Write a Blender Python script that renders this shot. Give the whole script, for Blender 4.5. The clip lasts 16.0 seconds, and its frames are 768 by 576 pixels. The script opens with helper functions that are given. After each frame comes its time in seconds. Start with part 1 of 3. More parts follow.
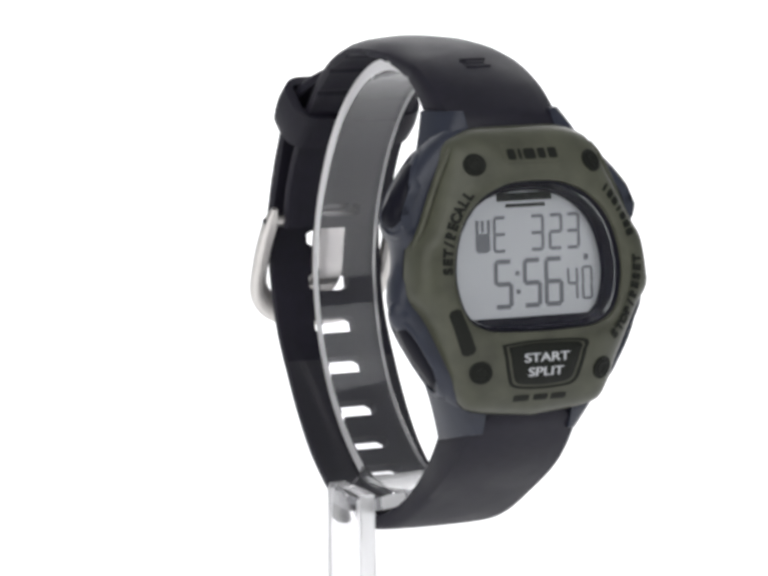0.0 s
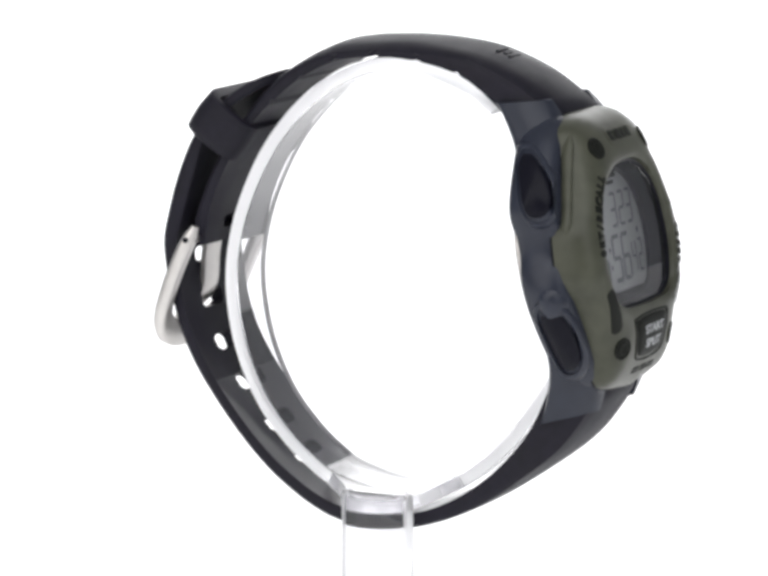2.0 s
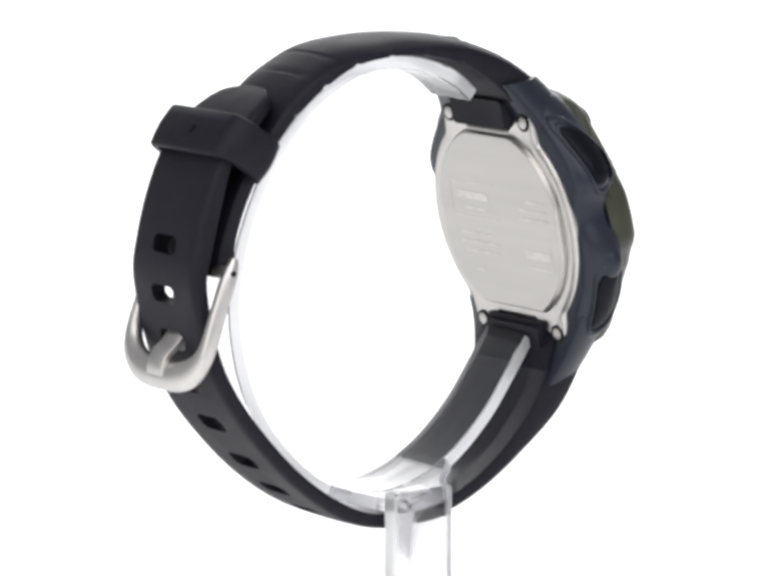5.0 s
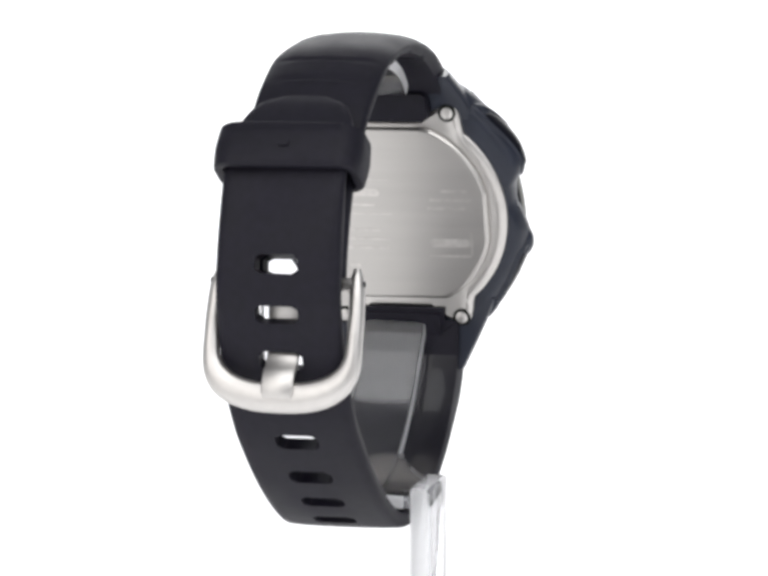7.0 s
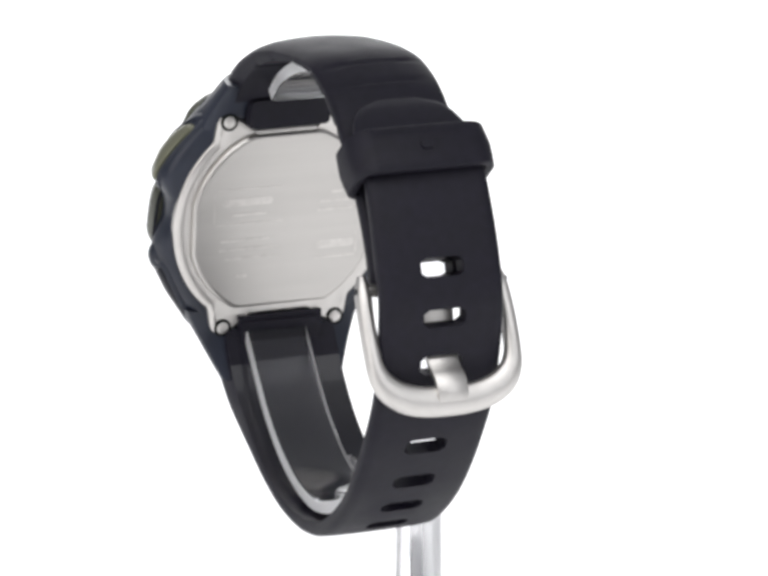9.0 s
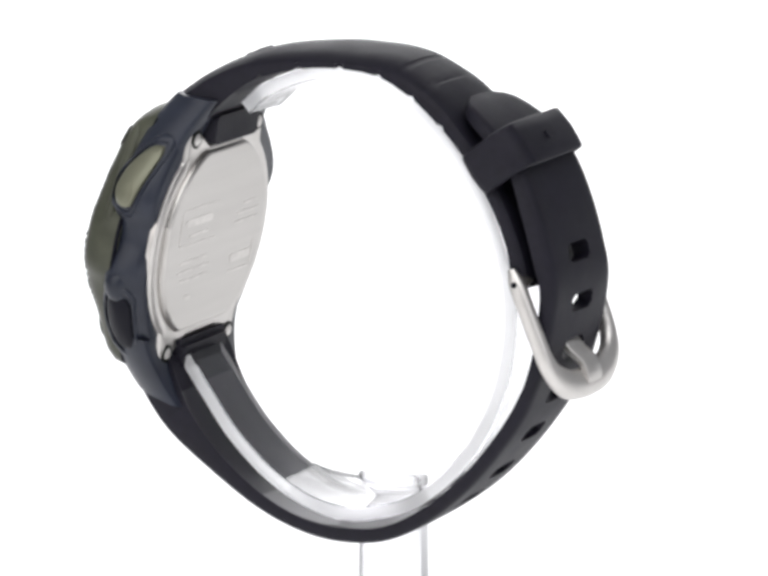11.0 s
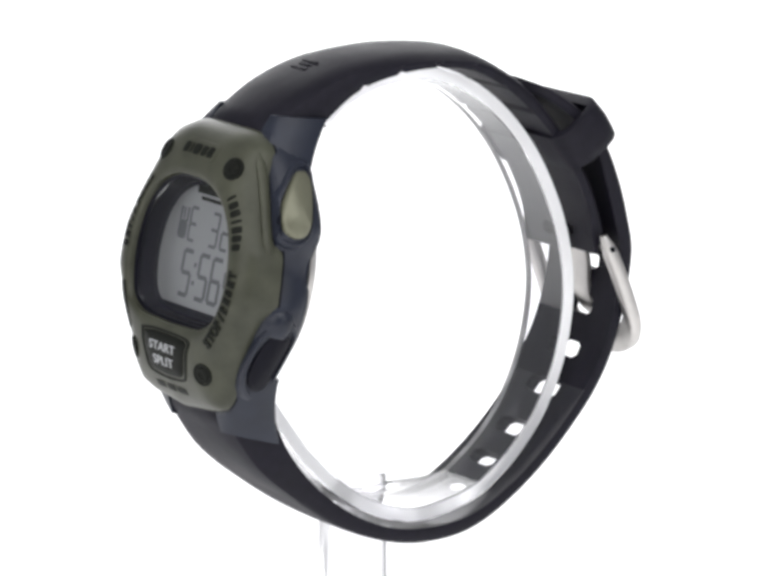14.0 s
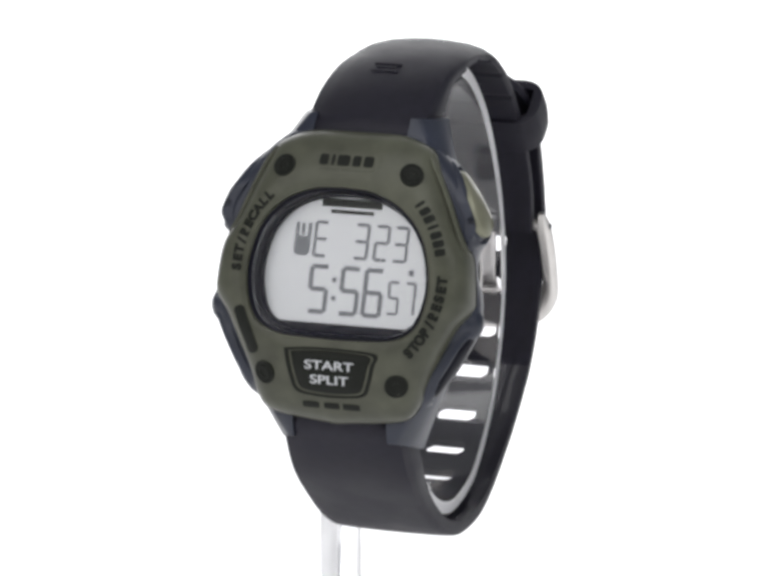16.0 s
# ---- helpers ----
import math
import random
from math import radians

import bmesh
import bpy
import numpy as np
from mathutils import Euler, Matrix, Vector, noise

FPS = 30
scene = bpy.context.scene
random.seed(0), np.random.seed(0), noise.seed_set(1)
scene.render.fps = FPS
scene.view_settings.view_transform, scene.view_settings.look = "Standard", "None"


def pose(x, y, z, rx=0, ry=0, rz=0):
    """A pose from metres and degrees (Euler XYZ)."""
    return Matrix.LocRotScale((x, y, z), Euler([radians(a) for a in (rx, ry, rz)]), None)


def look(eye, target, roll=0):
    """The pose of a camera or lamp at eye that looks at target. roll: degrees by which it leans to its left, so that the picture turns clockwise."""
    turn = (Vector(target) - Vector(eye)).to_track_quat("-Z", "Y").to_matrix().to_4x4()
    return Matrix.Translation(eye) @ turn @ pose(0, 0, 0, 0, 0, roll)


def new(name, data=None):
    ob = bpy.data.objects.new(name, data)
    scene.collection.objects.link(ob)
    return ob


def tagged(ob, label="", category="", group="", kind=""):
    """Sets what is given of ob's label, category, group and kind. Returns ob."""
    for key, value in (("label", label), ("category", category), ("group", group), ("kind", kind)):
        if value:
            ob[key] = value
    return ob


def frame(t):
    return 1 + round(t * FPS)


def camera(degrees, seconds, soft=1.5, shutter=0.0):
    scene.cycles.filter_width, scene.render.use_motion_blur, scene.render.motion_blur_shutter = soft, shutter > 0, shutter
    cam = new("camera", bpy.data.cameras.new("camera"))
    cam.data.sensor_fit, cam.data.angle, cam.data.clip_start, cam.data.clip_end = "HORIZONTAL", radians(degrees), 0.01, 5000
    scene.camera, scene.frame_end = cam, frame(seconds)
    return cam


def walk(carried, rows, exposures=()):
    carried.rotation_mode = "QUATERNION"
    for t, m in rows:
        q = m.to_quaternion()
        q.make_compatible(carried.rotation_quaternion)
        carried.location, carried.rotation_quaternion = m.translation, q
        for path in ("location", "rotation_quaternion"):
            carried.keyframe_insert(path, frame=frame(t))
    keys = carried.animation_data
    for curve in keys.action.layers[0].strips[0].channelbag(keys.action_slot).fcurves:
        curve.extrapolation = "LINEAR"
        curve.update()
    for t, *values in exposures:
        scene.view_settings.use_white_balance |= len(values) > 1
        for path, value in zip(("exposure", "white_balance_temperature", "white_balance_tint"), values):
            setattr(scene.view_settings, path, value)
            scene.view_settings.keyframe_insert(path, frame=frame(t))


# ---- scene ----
# A digital sports watch on a clear acrylic stand, turning slowly on a white table.
# Lengths of the watch are written in millimetres and scaled by MM.
MM = 0.001
LIFT = 0.0570          # height of the watch's centre over the table
TURN0, SPEED = 26.5, 19.713   # degrees at the start, degrees per second

# ---- camera ----
cam = camera(10.43, 16.0, soft=3.7)
EYE = Vector((0.0, -0.639, LIFT + 0.112))
AIM = EYE + Vector((0.0, math.cos(radians(10.281)), -math.sin(radians(10.281))))
walk(cam, [(0.0, look(EYE, AIM, -0.147)), (16.0, look(EYE, AIM, -0.147))], exposures=[(0.0, 0.0), (16.0, 0.0)])

# ---- world and lamps ----
world = bpy.data.worlds.new("world")
scene.world = world
world.use_nodes = True
world.node_tree.nodes["Background"].inputs[0].default_value = (0.93, 0.95, 1.0, 1)
world.node_tree.nodes["Background"].inputs[1].default_value = 0.33


def softbox(name, eye, target, w, h, power, colour=(1, 1, 1)):
    data = bpy.data.lights.new(name, "AREA")
    data.shape, data.size, data.size_y, data.energy, data.color = "RECTANGLE", w, h, power, colour
    ob = new(name, data)
    ob.matrix_world = look(eye, target)
    return ob


softbox("softbox_top", (0.0, -0.50, 0.80), (0, 0, 0.05), 0.9, 0.7, 4.2)
softbox("softbox_left", (-0.66, -0.62, 0.46), (0, 0, 0.05), 0.8, 0.7, 2.7, (1.0, 0.98, 0.96))
softbox("softbox_right", (0.55, -0.62, 0.50), (0, 0, 0.05), 0.6, 0.7, 1.4, (0.97, 0.98, 1.0))


# ---- materials ----
def material(name, colour, rough=0.5, metal=0.0, vary=0.15, scale=900.0, bump=0.0, bump_scale=2500.0, spec=0.5, stretch=None,
             rough_vary=0.0, coat=0.0):
    m = bpy.data.materials.new(name)
    m.use_nodes = True
    nt = m.node_tree
    b = nt.nodes["Principled BSDF"]
    b.inputs["Metallic"].default_value = metal
    b.inputs["Roughness"].default_value = rough
    b.inputs["Specular IOR Level"].default_value = spec
    b.inputs["Coat Weight"].default_value = coat
    co = nt.nodes.new("ShaderNodeTexCoord")
    mp = nt.nodes.new("ShaderNodeMapping")
    if stretch:
        mp.inputs["Scale"].default_value = stretch
    nt.links.new(co.outputs["Object"], mp.inputs[0])
    fine = nt.nodes.new("ShaderNodeTexNoise")
    fine.inputs["Scale"].default_value, fine.inputs["Detail"].default_value = scale, 5.0
    broad = nt.nodes.new("ShaderNodeTexNoise")
    broad.inputs["Scale"].default_value, broad.inputs["Detail"].default_value = scale * 0.13, 3.0
    nt.links.new(mp.outputs[0], fine.inputs["Vector"])
    nt.links.new(mp.outputs[0], broad.inputs["Vector"])
    add = nt.nodes.new("ShaderNodeMath")
    add.operation = "ADD"
    nt.links.new(fine.outputs["Fac"], add.inputs[0])
    nt.links.new(broad.outputs["Fac"], add.inputs[1])
    ramp = nt.nodes.new("ShaderNodeMapRange")
    ramp.inputs["From Min"].default_value, ramp.inputs["From Max"].default_value = 0.6, 1.4
    ramp.inputs["To Min"].default_value, ramp.inputs["To Max"].default_value = 1 - vary, 1 + vary
    nt.links.new(add.outputs[0], ramp.inputs["Value"])
    mix = nt.nodes.new("ShaderNodeVectorMath")
    mix.operation = "SCALE"
    mix.inputs[0].default_value = colour
    nt.links.new(ramp.outputs[0], mix.inputs["Scale"])
    nt.links.new(mix.outputs[0], b.inputs["Base Color"])
    if rough_vary:
        rr = nt.nodes.new("ShaderNodeMapRange")
        rr.inputs["From Min"].default_value, rr.inputs["From Max"].default_value = 0.3, 0.7
        rr.inputs["To Min"].default_value, rr.inputs["To Max"].default_value = rough - rough_vary, rough + rough_vary
        nt.links.new(broad.outputs["Fac"], rr.inputs["Value"])
        nt.links.new(rr.outputs[0], b.inputs["Roughness"])
    if bump:
        tex = nt.nodes.new("ShaderNodeTexNoise")
        tex.inputs["Scale"].default_value, tex.inputs["Detail"].default_value = bump_scale, 4.0
        nt.links.new(mp.outputs[0], tex.inputs["Vector"])
        bp = nt.nodes.new("ShaderNodeBump")
        bp.inputs["Strength"].default_value, bp.inputs["Distance"].default_value = bump, 0.0001
        nt.links.new(tex.outputs["Fac"], bp.inputs["Height"])
        nt.links.new(bp.outputs[0], b.inputs["Normal"])
    return m


def clear(name, colour, rough, ior, share=1.0):
    m = bpy.data.materials.new(name)
    m.use_nodes = True
    nt = m.node_tree
    b = nt.nodes["Principled BSDF"]
    b.inputs["Base Color"].default_value = (*colour, 1)
    b.inputs["Transmission Weight"].default_value = share
    b.inputs["Roughness"].default_value = rough
    b.inputs["IOR"].default_value = ior
    co = nt.nodes.new("ShaderNodeTexCoord")
    tex = nt.nodes.new("ShaderNodeTexNoise")
    tex.inputs["Scale"].default_value = 60.0
    nt.links.new(co.outputs["Object"], tex.inputs["Vector"])
    bp = nt.nodes.new("ShaderNodeBump")
    bp.inputs["Strength"].default_value, bp.inputs["Distance"].default_value = 0.04, 0.0002
    nt.links.new(tex.outputs["Fac"], bp.inputs["Height"])
    nt.links.new(bp.outputs[0], b.inputs["Normal"])
    return m


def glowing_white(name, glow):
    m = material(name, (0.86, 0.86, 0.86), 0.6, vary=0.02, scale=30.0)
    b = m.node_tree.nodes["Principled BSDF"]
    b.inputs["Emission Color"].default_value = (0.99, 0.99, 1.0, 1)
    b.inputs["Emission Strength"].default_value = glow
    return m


RUBBER = material("black_rubber", (0.0085, 0.0076, 0.0138), 0.56, vary=0.3, scale=700, bump=0.3, bump_scale=4000, rough_vary=0.08, spec=0.22)
SMOOTH_RUBBER = material("smooth_black_rubber", (0.0058, 0.0050, 0.0105), 0.28, vary=0.3, scale=700, rough_vary=0.0, spec=0.5, coat=0.3)
RESIN = material("blue_grey_resin", (0.0168, 0.0200, 0.0325), 0.34, vary=0.25, scale=350, bump=0.15, rough_vary=0.05, spec=0.36)
OLIVE = material("olive_bezel_resin", (0.058, 0.060, 0.043), 0.36, vary=0.35, scale=300, bump=0.15, rough_vary=0.06, spec=0.25)
OLIVE_KEY = material("olive_metallic_button", (0.17, 0.17, 0.12), 0.36, metal=0.35, vary=0.08, scale=500)
BLACK = material("black_gloss_plastic", (0.0055, 0.0055, 0.0100), 0.32, vary=0.15, scale=600, spec=0.1)
PRINT = material("black_print", (0.007, 0.008, 0.006), 0.55, vary=0.15, scale=800, spec=0.15)
WHITE_PRINT = material("white_print", (0.42, 0.43, 0.44), 0.5, vary=0.1, scale=800)
STEEL = material("brushed_steel", (0.50, 0.483, 0.465), 0.31, metal=1.0, vary=0.08, scale=400, bump=0.05, bump_scale=1500,
                 stretch=(0.06, 1, 1), rough_vary=0.03)
STEEL_PLATE = material("satin_steel_plate", (0.57, 0.55, 0.53), 0.34, metal=1.0, vary=0.08, scale=500, bump=0.1)
STEEL_BUCKLE = material("satin_steel", (0.62, 0.60, 0.58), 0.42, metal=1.0, vary=0.07, scale=600, bump=0.1)
ENGRAVED = material("engraved_steel", (0.56, 0.54, 0.52), 0.36, metal=1.0, vary=0.2, scale=900)
LCD = material("lcd_grey", (0.345, 0.355, 0.367), 0.31, metal=0.70, vary=0.03, scale=300)
SEGMENT = material("lcd_segment", (0.085, 0.09, 0.10), 0.45, metal=0.3, vary=0.05, scale=300)
ACRYLIC = clear("clear_acrylic", (0.975, 0.97, 0.99), 0.02, 1.44)
FROSTED = clear("frosted_acrylic_edge", (0.97, 0.97, 0.985), 0.38, 1.47, 0.62)
# the crystal's IOR is set far below glass to drop reflections veiling the display
GLASS = clear("low_ior_watch_crystal", (1, 1, 1), 0.0, 1.16)
# added glow: clips the table to white, brightens grazing reflections from the unseen sheet
TABLE = glowing_white("white_table_added_glow", 0.5)
SWEEP = glowing_white("white_sheet_added_glow", 2.6)


# ---- mesh helpers ----
def part(name, bm, mat, parent, label="", angle=40, m=None):
    """One mesh object under a thing; the bmesh is in millimetres."""
    if m is not None:
        bm.transform(m)
    bm.transform(Matrix.Scale(MM, 4))
    bmesh.ops.recalc_face_normals(bm, faces=bm.faces)
    me = bpy.data.meshes.new(name)
    bm.to_mesh(me)
    bm.free()
    me.polygons.foreach_set("use_smooth", [True] * len(me.polygons))
    me.set_sharp_from_angle(angle=radians(angle))
    me.materials.append(mat)
    ob = new(name, me)
    ob.parent = parent
    if label:
        ob["label"] = label
    return ob


def loft(bm, loops, cap=True, ring=False):
    vs = [[bm.verts.new(p) for p in lp] for lp in loops]
    pairs = list(zip(vs, vs[1:])) + ([(vs[-1], vs[0])] if ring else [])
    for a, b in pairs:
        for i in range(len(a)):
            j = (i + 1) % len(a)
            bm.faces.new((a[i], a[j], b[j], b[i]))
    if cap and not ring:
        bm.faces.new(list(reversed(vs[0])))
        bm.faces.new(vs[-1])
    return bm


def spline(rows, n):
    """Catmull-Rom through rows of equal length; n samples by chord length."""
    p = np.array(rows, float)
    d = np.r_[0, np.cumsum(np.linalg.norm(np.diff(p[:, :2], axis=0), axis=1))]
    ext = np.vstack([2 * p[0] - p[1], p, 2 * p[-1] - p[-2]])
    out = []
    for s in (np.linspace(0, d[-1], n) if np.isscalar(n) else n):
        i = int(min(np.searchsorted(d, s, "right") - 1, len(p) - 2))
        t = (s - d[i]) / (d[i + 1] - d[i])
        a, b, c, e = ext[i:i + 4]
        out.append(0.5 * (2 * b + (c - a) * t + (2 * a - 5 * b + 4 * c - e) * t * t + (3 * b - a - 3 * c + e) * t ** 3))
    return np.array(out)


def length(rows):
    p = np.array(rows, float)
    return float(np.sum(np.linalg.norm(np.diff(p[:, :2], axis=0), axis=1)))


def polar(right, n=128):
    """Closed outline from its right half (top to bottom), as radii at n even angles."""
    half = spline(right, 240)
    poly = np.vstack([half, half[::-1] * (-1, 1)])
    ang = np.unwrap(np.arctan2(poly[:, 1], poly[:, 0]))
    rad = np.hypot(poly[:, 0], poly[:, 1])
    order = np.argsort(np.mod(ang, 2 * np.pi))
    return np.interp(np.arange(n) * 2 * np.pi / n, np.mod(ang, 2 * np.pi)[order], rad[order], period=2 * np.pi)


def at(radii, w):
    n = len(radii)
    w = w if hasattr(w, "__len__") else [w] * n
    return [(r * math.cos(2 * math.pi * i / n), r * math.sin(2 * math.pi * i / n), w[i]) for i, r in enumerate(radii)]


def prism(bm, poly, lo, hi, bevel=0.3):
    """Upright prism over a closed outline (u, v), its top edge chamfered."""
    c = np.mean(poly, axis=0)
    inner = [tuple(c + (np.array(q) - c) * (1 - bevel / max(np.linalg.norm(np.array(q) - c), 0.01))) for q in poly]
    return loft(bm, [[(*q, lo) for q in poly], [(*q, hi - bevel) for q in poly], [(*q, hi) for q in inner]])


def disc(r, n=28, at_u=0.0, at_v=0.0):
    return [(at_u + r * math.cos(2 * math.pi * i / n), at_v + r * math.sin(2 * math.pi * i / n)) for i in range(n)]


def rounded(w, h, r, at_u=0.0, at_v=0.0, n=5):
    pts = []
    for cx, cy, a0 in ((w / 2 - r, h / 2 - r, 0), (-w / 2 + r, h / 2 - r, 90), (-w / 2 + r, -h / 2 + r, 180), (w / 2 - r, -h / 2 + r, 270)):
        for k in range(n + 1):
            a = radians(a0 + 90 * k / n)
            pts.append((at_u + cx + r * math.cos(a), at_v + cy + r * math.sin(a)))
    return pts


def lettering(text, size, depth=0.08, bold=0.01):
    """Mesh of a line of text in the built-in font, centred, in millimetres."""
    cu = bpy.data.curves.new("lettering", "FONT")
    cu.body, cu.size, cu.extrude, cu.align_x, cu.align_y = text, size, depth / 2, "CENTER", "CENTER"
    cu.offset = bold * size
    ob = bpy.data.objects.new("lettering", cu)
    scene.collection.objects.link(ob)
    bpy.context.view_layer.update()
    bm = bmesh.new()
    ev = ob.evaluated_get(bpy.context.evaluated_depsgraph_get())
    bm.from_mesh(ev.to_mesh())
    ev.to_mesh_clear()
    bpy.data.objects.remove(ob)
    bpy.data.curves.remove(cu)
    return bm


def merged(bm, other, m):
    other.transform(m)
    me = bpy.data.meshes.new("joined")
    other.to_mesh(me)
    other.free()
    bm.from_mesh(me)
    bpy.data.meshes.remove(me)
    return bm


# ---- the white table and sheet that close the place, with added glow ----
def sheet(name, prof, half, mat, label, category):
    bm = bmesh.new()
    rows = [[bm.verts.new((x, y * 1000, z * 1000)) for y, z in prof] for x in (-half * 1000, half * 1000)]
    for i in range(len(prof) - 1):
        bm.faces.new((rows[0][i], rows[0][i + 1], rows[1][i + 1], rows[1][i]))
    ob = part(name, bm, mat, None)
    mod = ob.modifiers.new("thickness", "SOLIDIFY")
    mod.thickness, mod.offset = 0.004, -1
    return tagged(ob, label, category, kind="structure")


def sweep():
    """A white table under the watch and an unseen sheet curving up behind it; glow is added to both."""
    sheet("floor", [(-1.2, 0.0), (-0.2, 0.0), (0.5, 0.0), (1.1, 0.0)], 0.7, TABLE, "white table under the watch stand with added glow", "table")
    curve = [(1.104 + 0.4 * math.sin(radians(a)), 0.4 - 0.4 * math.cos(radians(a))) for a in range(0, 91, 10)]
    sheet("backdrop", curve + [(1.504, 1.3)], 0.7, SWEEP, "unseen white sheet behind the watch with added glow", "backdrop")


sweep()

# ---- the watch ----
watch = tagged(new("wristwatch"), "black digital sports watch with olive bezel buckled on clear stand", "wristwatch")
TILT = radians(10.5)
CASE = Matrix(((1, 0, 0, 0), (0, math.sin(TILT), -math.cos(TILT), -27.65), (0, math.cos(TILT), math.sin(TILT), 3.1), (0, 0, 0, 1)))

BODY = polar([(0, 21.3), (8.6, 21.2), (11.6, 19.8), (14.6, 17), (18.2, 12.6), (20.2, 9.0), (20.1, 6.6), (19.0, 4.6), (18.9, 1.2), (19.9, -1.6),
              (20.6, -4.6), (19.7, -8), (17.0, -13), (14.0, -17.4), (11, -20.3), (8.6, -21.2), (0, -21.3)])
BEZEL = polar([(0, 20.8), (6.6, 20.6), (10.0, 19.6), (11.9, 18.3), (13.3, 15.2), (14.8, 11.5), (16.5, 7.2), (18.3, 4.3), (18.9, 2.2), (19.3, -1.6), (19.2, -4.0), (17.4, -6.6),
               (15.8, -9.8), (13.5, -14.8), (12.1, -18.4), (9.6, -20.6), (0, -21.7)])
HOLE = polar([(0, 12.6), (4.5, 12.2), (9.0, 10.2), (12.3, 6.4), (13.8, 1.2), (13.7, -3.2), (12.2, -7.2), (8.8, -9.1), (4, -9.5), (0, -9.6)])
DOME = ((0, 12.3), (0.1, 12.5), (0.35, 12.15), (0.6, 11.1), (0.8, 9.8), (0.93, 8.5), (1.0, 7.2))


FLANK = ((0, 12.2), (0.1, 12.5), (0.35, 12.45), (0.6, 12.05), (0.8, 11.3), (0.93, 10.2), (1.0, 8.6))


def face(t, a):
    """Height of the bezel's face at the share t of its width, in the direction a: its flanks stand higher than its ends."""
    k = math.cos(a) ** 2
    low, high = (np.interp(t, [p for p, _ in rows], [q for _, q in rows]) for rows in (DOME, FLANK))
    return float(low + (high - low) * k)


def dome(u, v):
    """Height of the bezel's face over the case back at (u, v)."""
    k = math.degrees(math.atan2(v, u)) % 360 / 360 * len(HOLE)
    lo, hi = (np.interp(k, np.arange(len(r) + 1), np.r_[r, r[0]]) for r in (HOLE, BEZEL))
    return face((math.hypot(u, v) - lo) / (hi - lo), math.atan2(v, u))


def side(v):
    """Half width of the case body at height v."""
    pts = at(BODY, 0)
    right = sorted((p[1], p[0]) for p in pts if p[0] > 0)
    return float(np.interp(v, [a for a, _ in right], [b for _, b in right]))


def swell(v, w):
    """Share of the body's outline at the height w: it tucks in towards the back below the middle."""
    k = float(np.interp(w, (0.2, 0.6, 1.8, 3.4, 5.2, 6.6, 7.3, 7.6), (0.93, 0.965, 0.99, 1.0, 0.99, 0.962, 0.92, 0.85)))
    return k * (1 - 0.045 * min(1, max(0, (-v - 1) / 4)) * min(1, max(0, (5.0 - w) / 4.5)) * min(1, max(0, (v + 21) / 5)))


def case_body():
    bm = bmesh.new()
    n = len(BODY)
    level = [math.sin(2 * math.pi * i / n) * BODY[i] for i in range(n)]
    loft(bm, [at([r * swell(v, w) for r, v in zip(BODY, level)], w) for w in (0.2, 0.6, 1.8, 3.4, 5.2, 6.6, 7.3, 7.6)])
    bm.transform(Matrix.Translation((-0.4, 0, 0)))
    part("case_body", bm, RESIN, watch, "blue-grey resin case body", m=CASE)
    # four lugs that flank the straps
    for sx in (-1, 1):
        for sv in (1, -1):
            bm = bmesh.new()
            loops = []
            for k in range(9):
                t = k / 8
                v0 = 14.5 + (23.8 - 14.5) * t if sv > 0 else -14.5 - (24.6 - 14.5) * t
                slant = -0.09 * t if sv > 0 else 0.08 * t
                outer = 14.7 - (3.7 if sx > 0 else 4.0) * t ** 1.1 if sv > 0 else 15.3 - 4.7 * t ** 1.1
                top = outer - 1.7 * t ** 0.7
                lo = 0.4 - 3.6 * t ** 1.6 if sv > 0 else 0.4 - 4.8 * t ** 1.6
                hi = 7.4 - 2.5 * t ** 2 if sv > 0 else 7.4 - 2.8 * t ** 2
                inn = 7.2
                loops.append([(sx * x, v0 + slant * w, w) for x, w in ((inn, lo), (outer - 1.1, lo), (outer - 0.3, lo + 0.5), (outer, lo + 1.4), ((outer + top) / 2, hi - 2.8), (top - 0.35, hi - 1.0),
                                                                      (top - 1.0, hi - 0.2), (inn, hi))])
            loft(bm, loops)
            part("lug", bm, RESIN, watch, "blue-grey resin lug beside the strap", m=CASE)


def bezel():
    bm = bmesh.new()
    n = len(BEZEL)
    # the skirt is cut away over the upper buttons
    skirt = [5.8 + 1.6 * float(np.interp(math.degrees(math.asin(math.sin(2 * math.pi * i / n))), (12, 20, 48, 58), (0, 1, 1, 0))) for i in range(n)]
    loops = [at(BEZEL * 0.96, [w - 0.1 for w in skirt]), at(BEZEL * 1.006, skirt), at(BEZEL * 1.008, [w + 0.6 for w in skirt])]
    for t in (1.0, 0.97, 0.93, 0.87, 0.8, 0.7, 0.6, 0.47, 0.35, 0.2, 0.1, 0.0):
        loops.append(at(HOLE + (BEZEL - HOLE) * t, [face(t, 2 * math.pi * i / n) for i in range(n)]))
    loops += [at(HOLE * 0.995, 11.4), at(HOLE * 0.99, 8.2)]
    loft(bm, loops, cap=False)
    part("bezel", bm, OLIVE, watch, "olive green resin bezel with black lettering", m=CASE, angle=60)


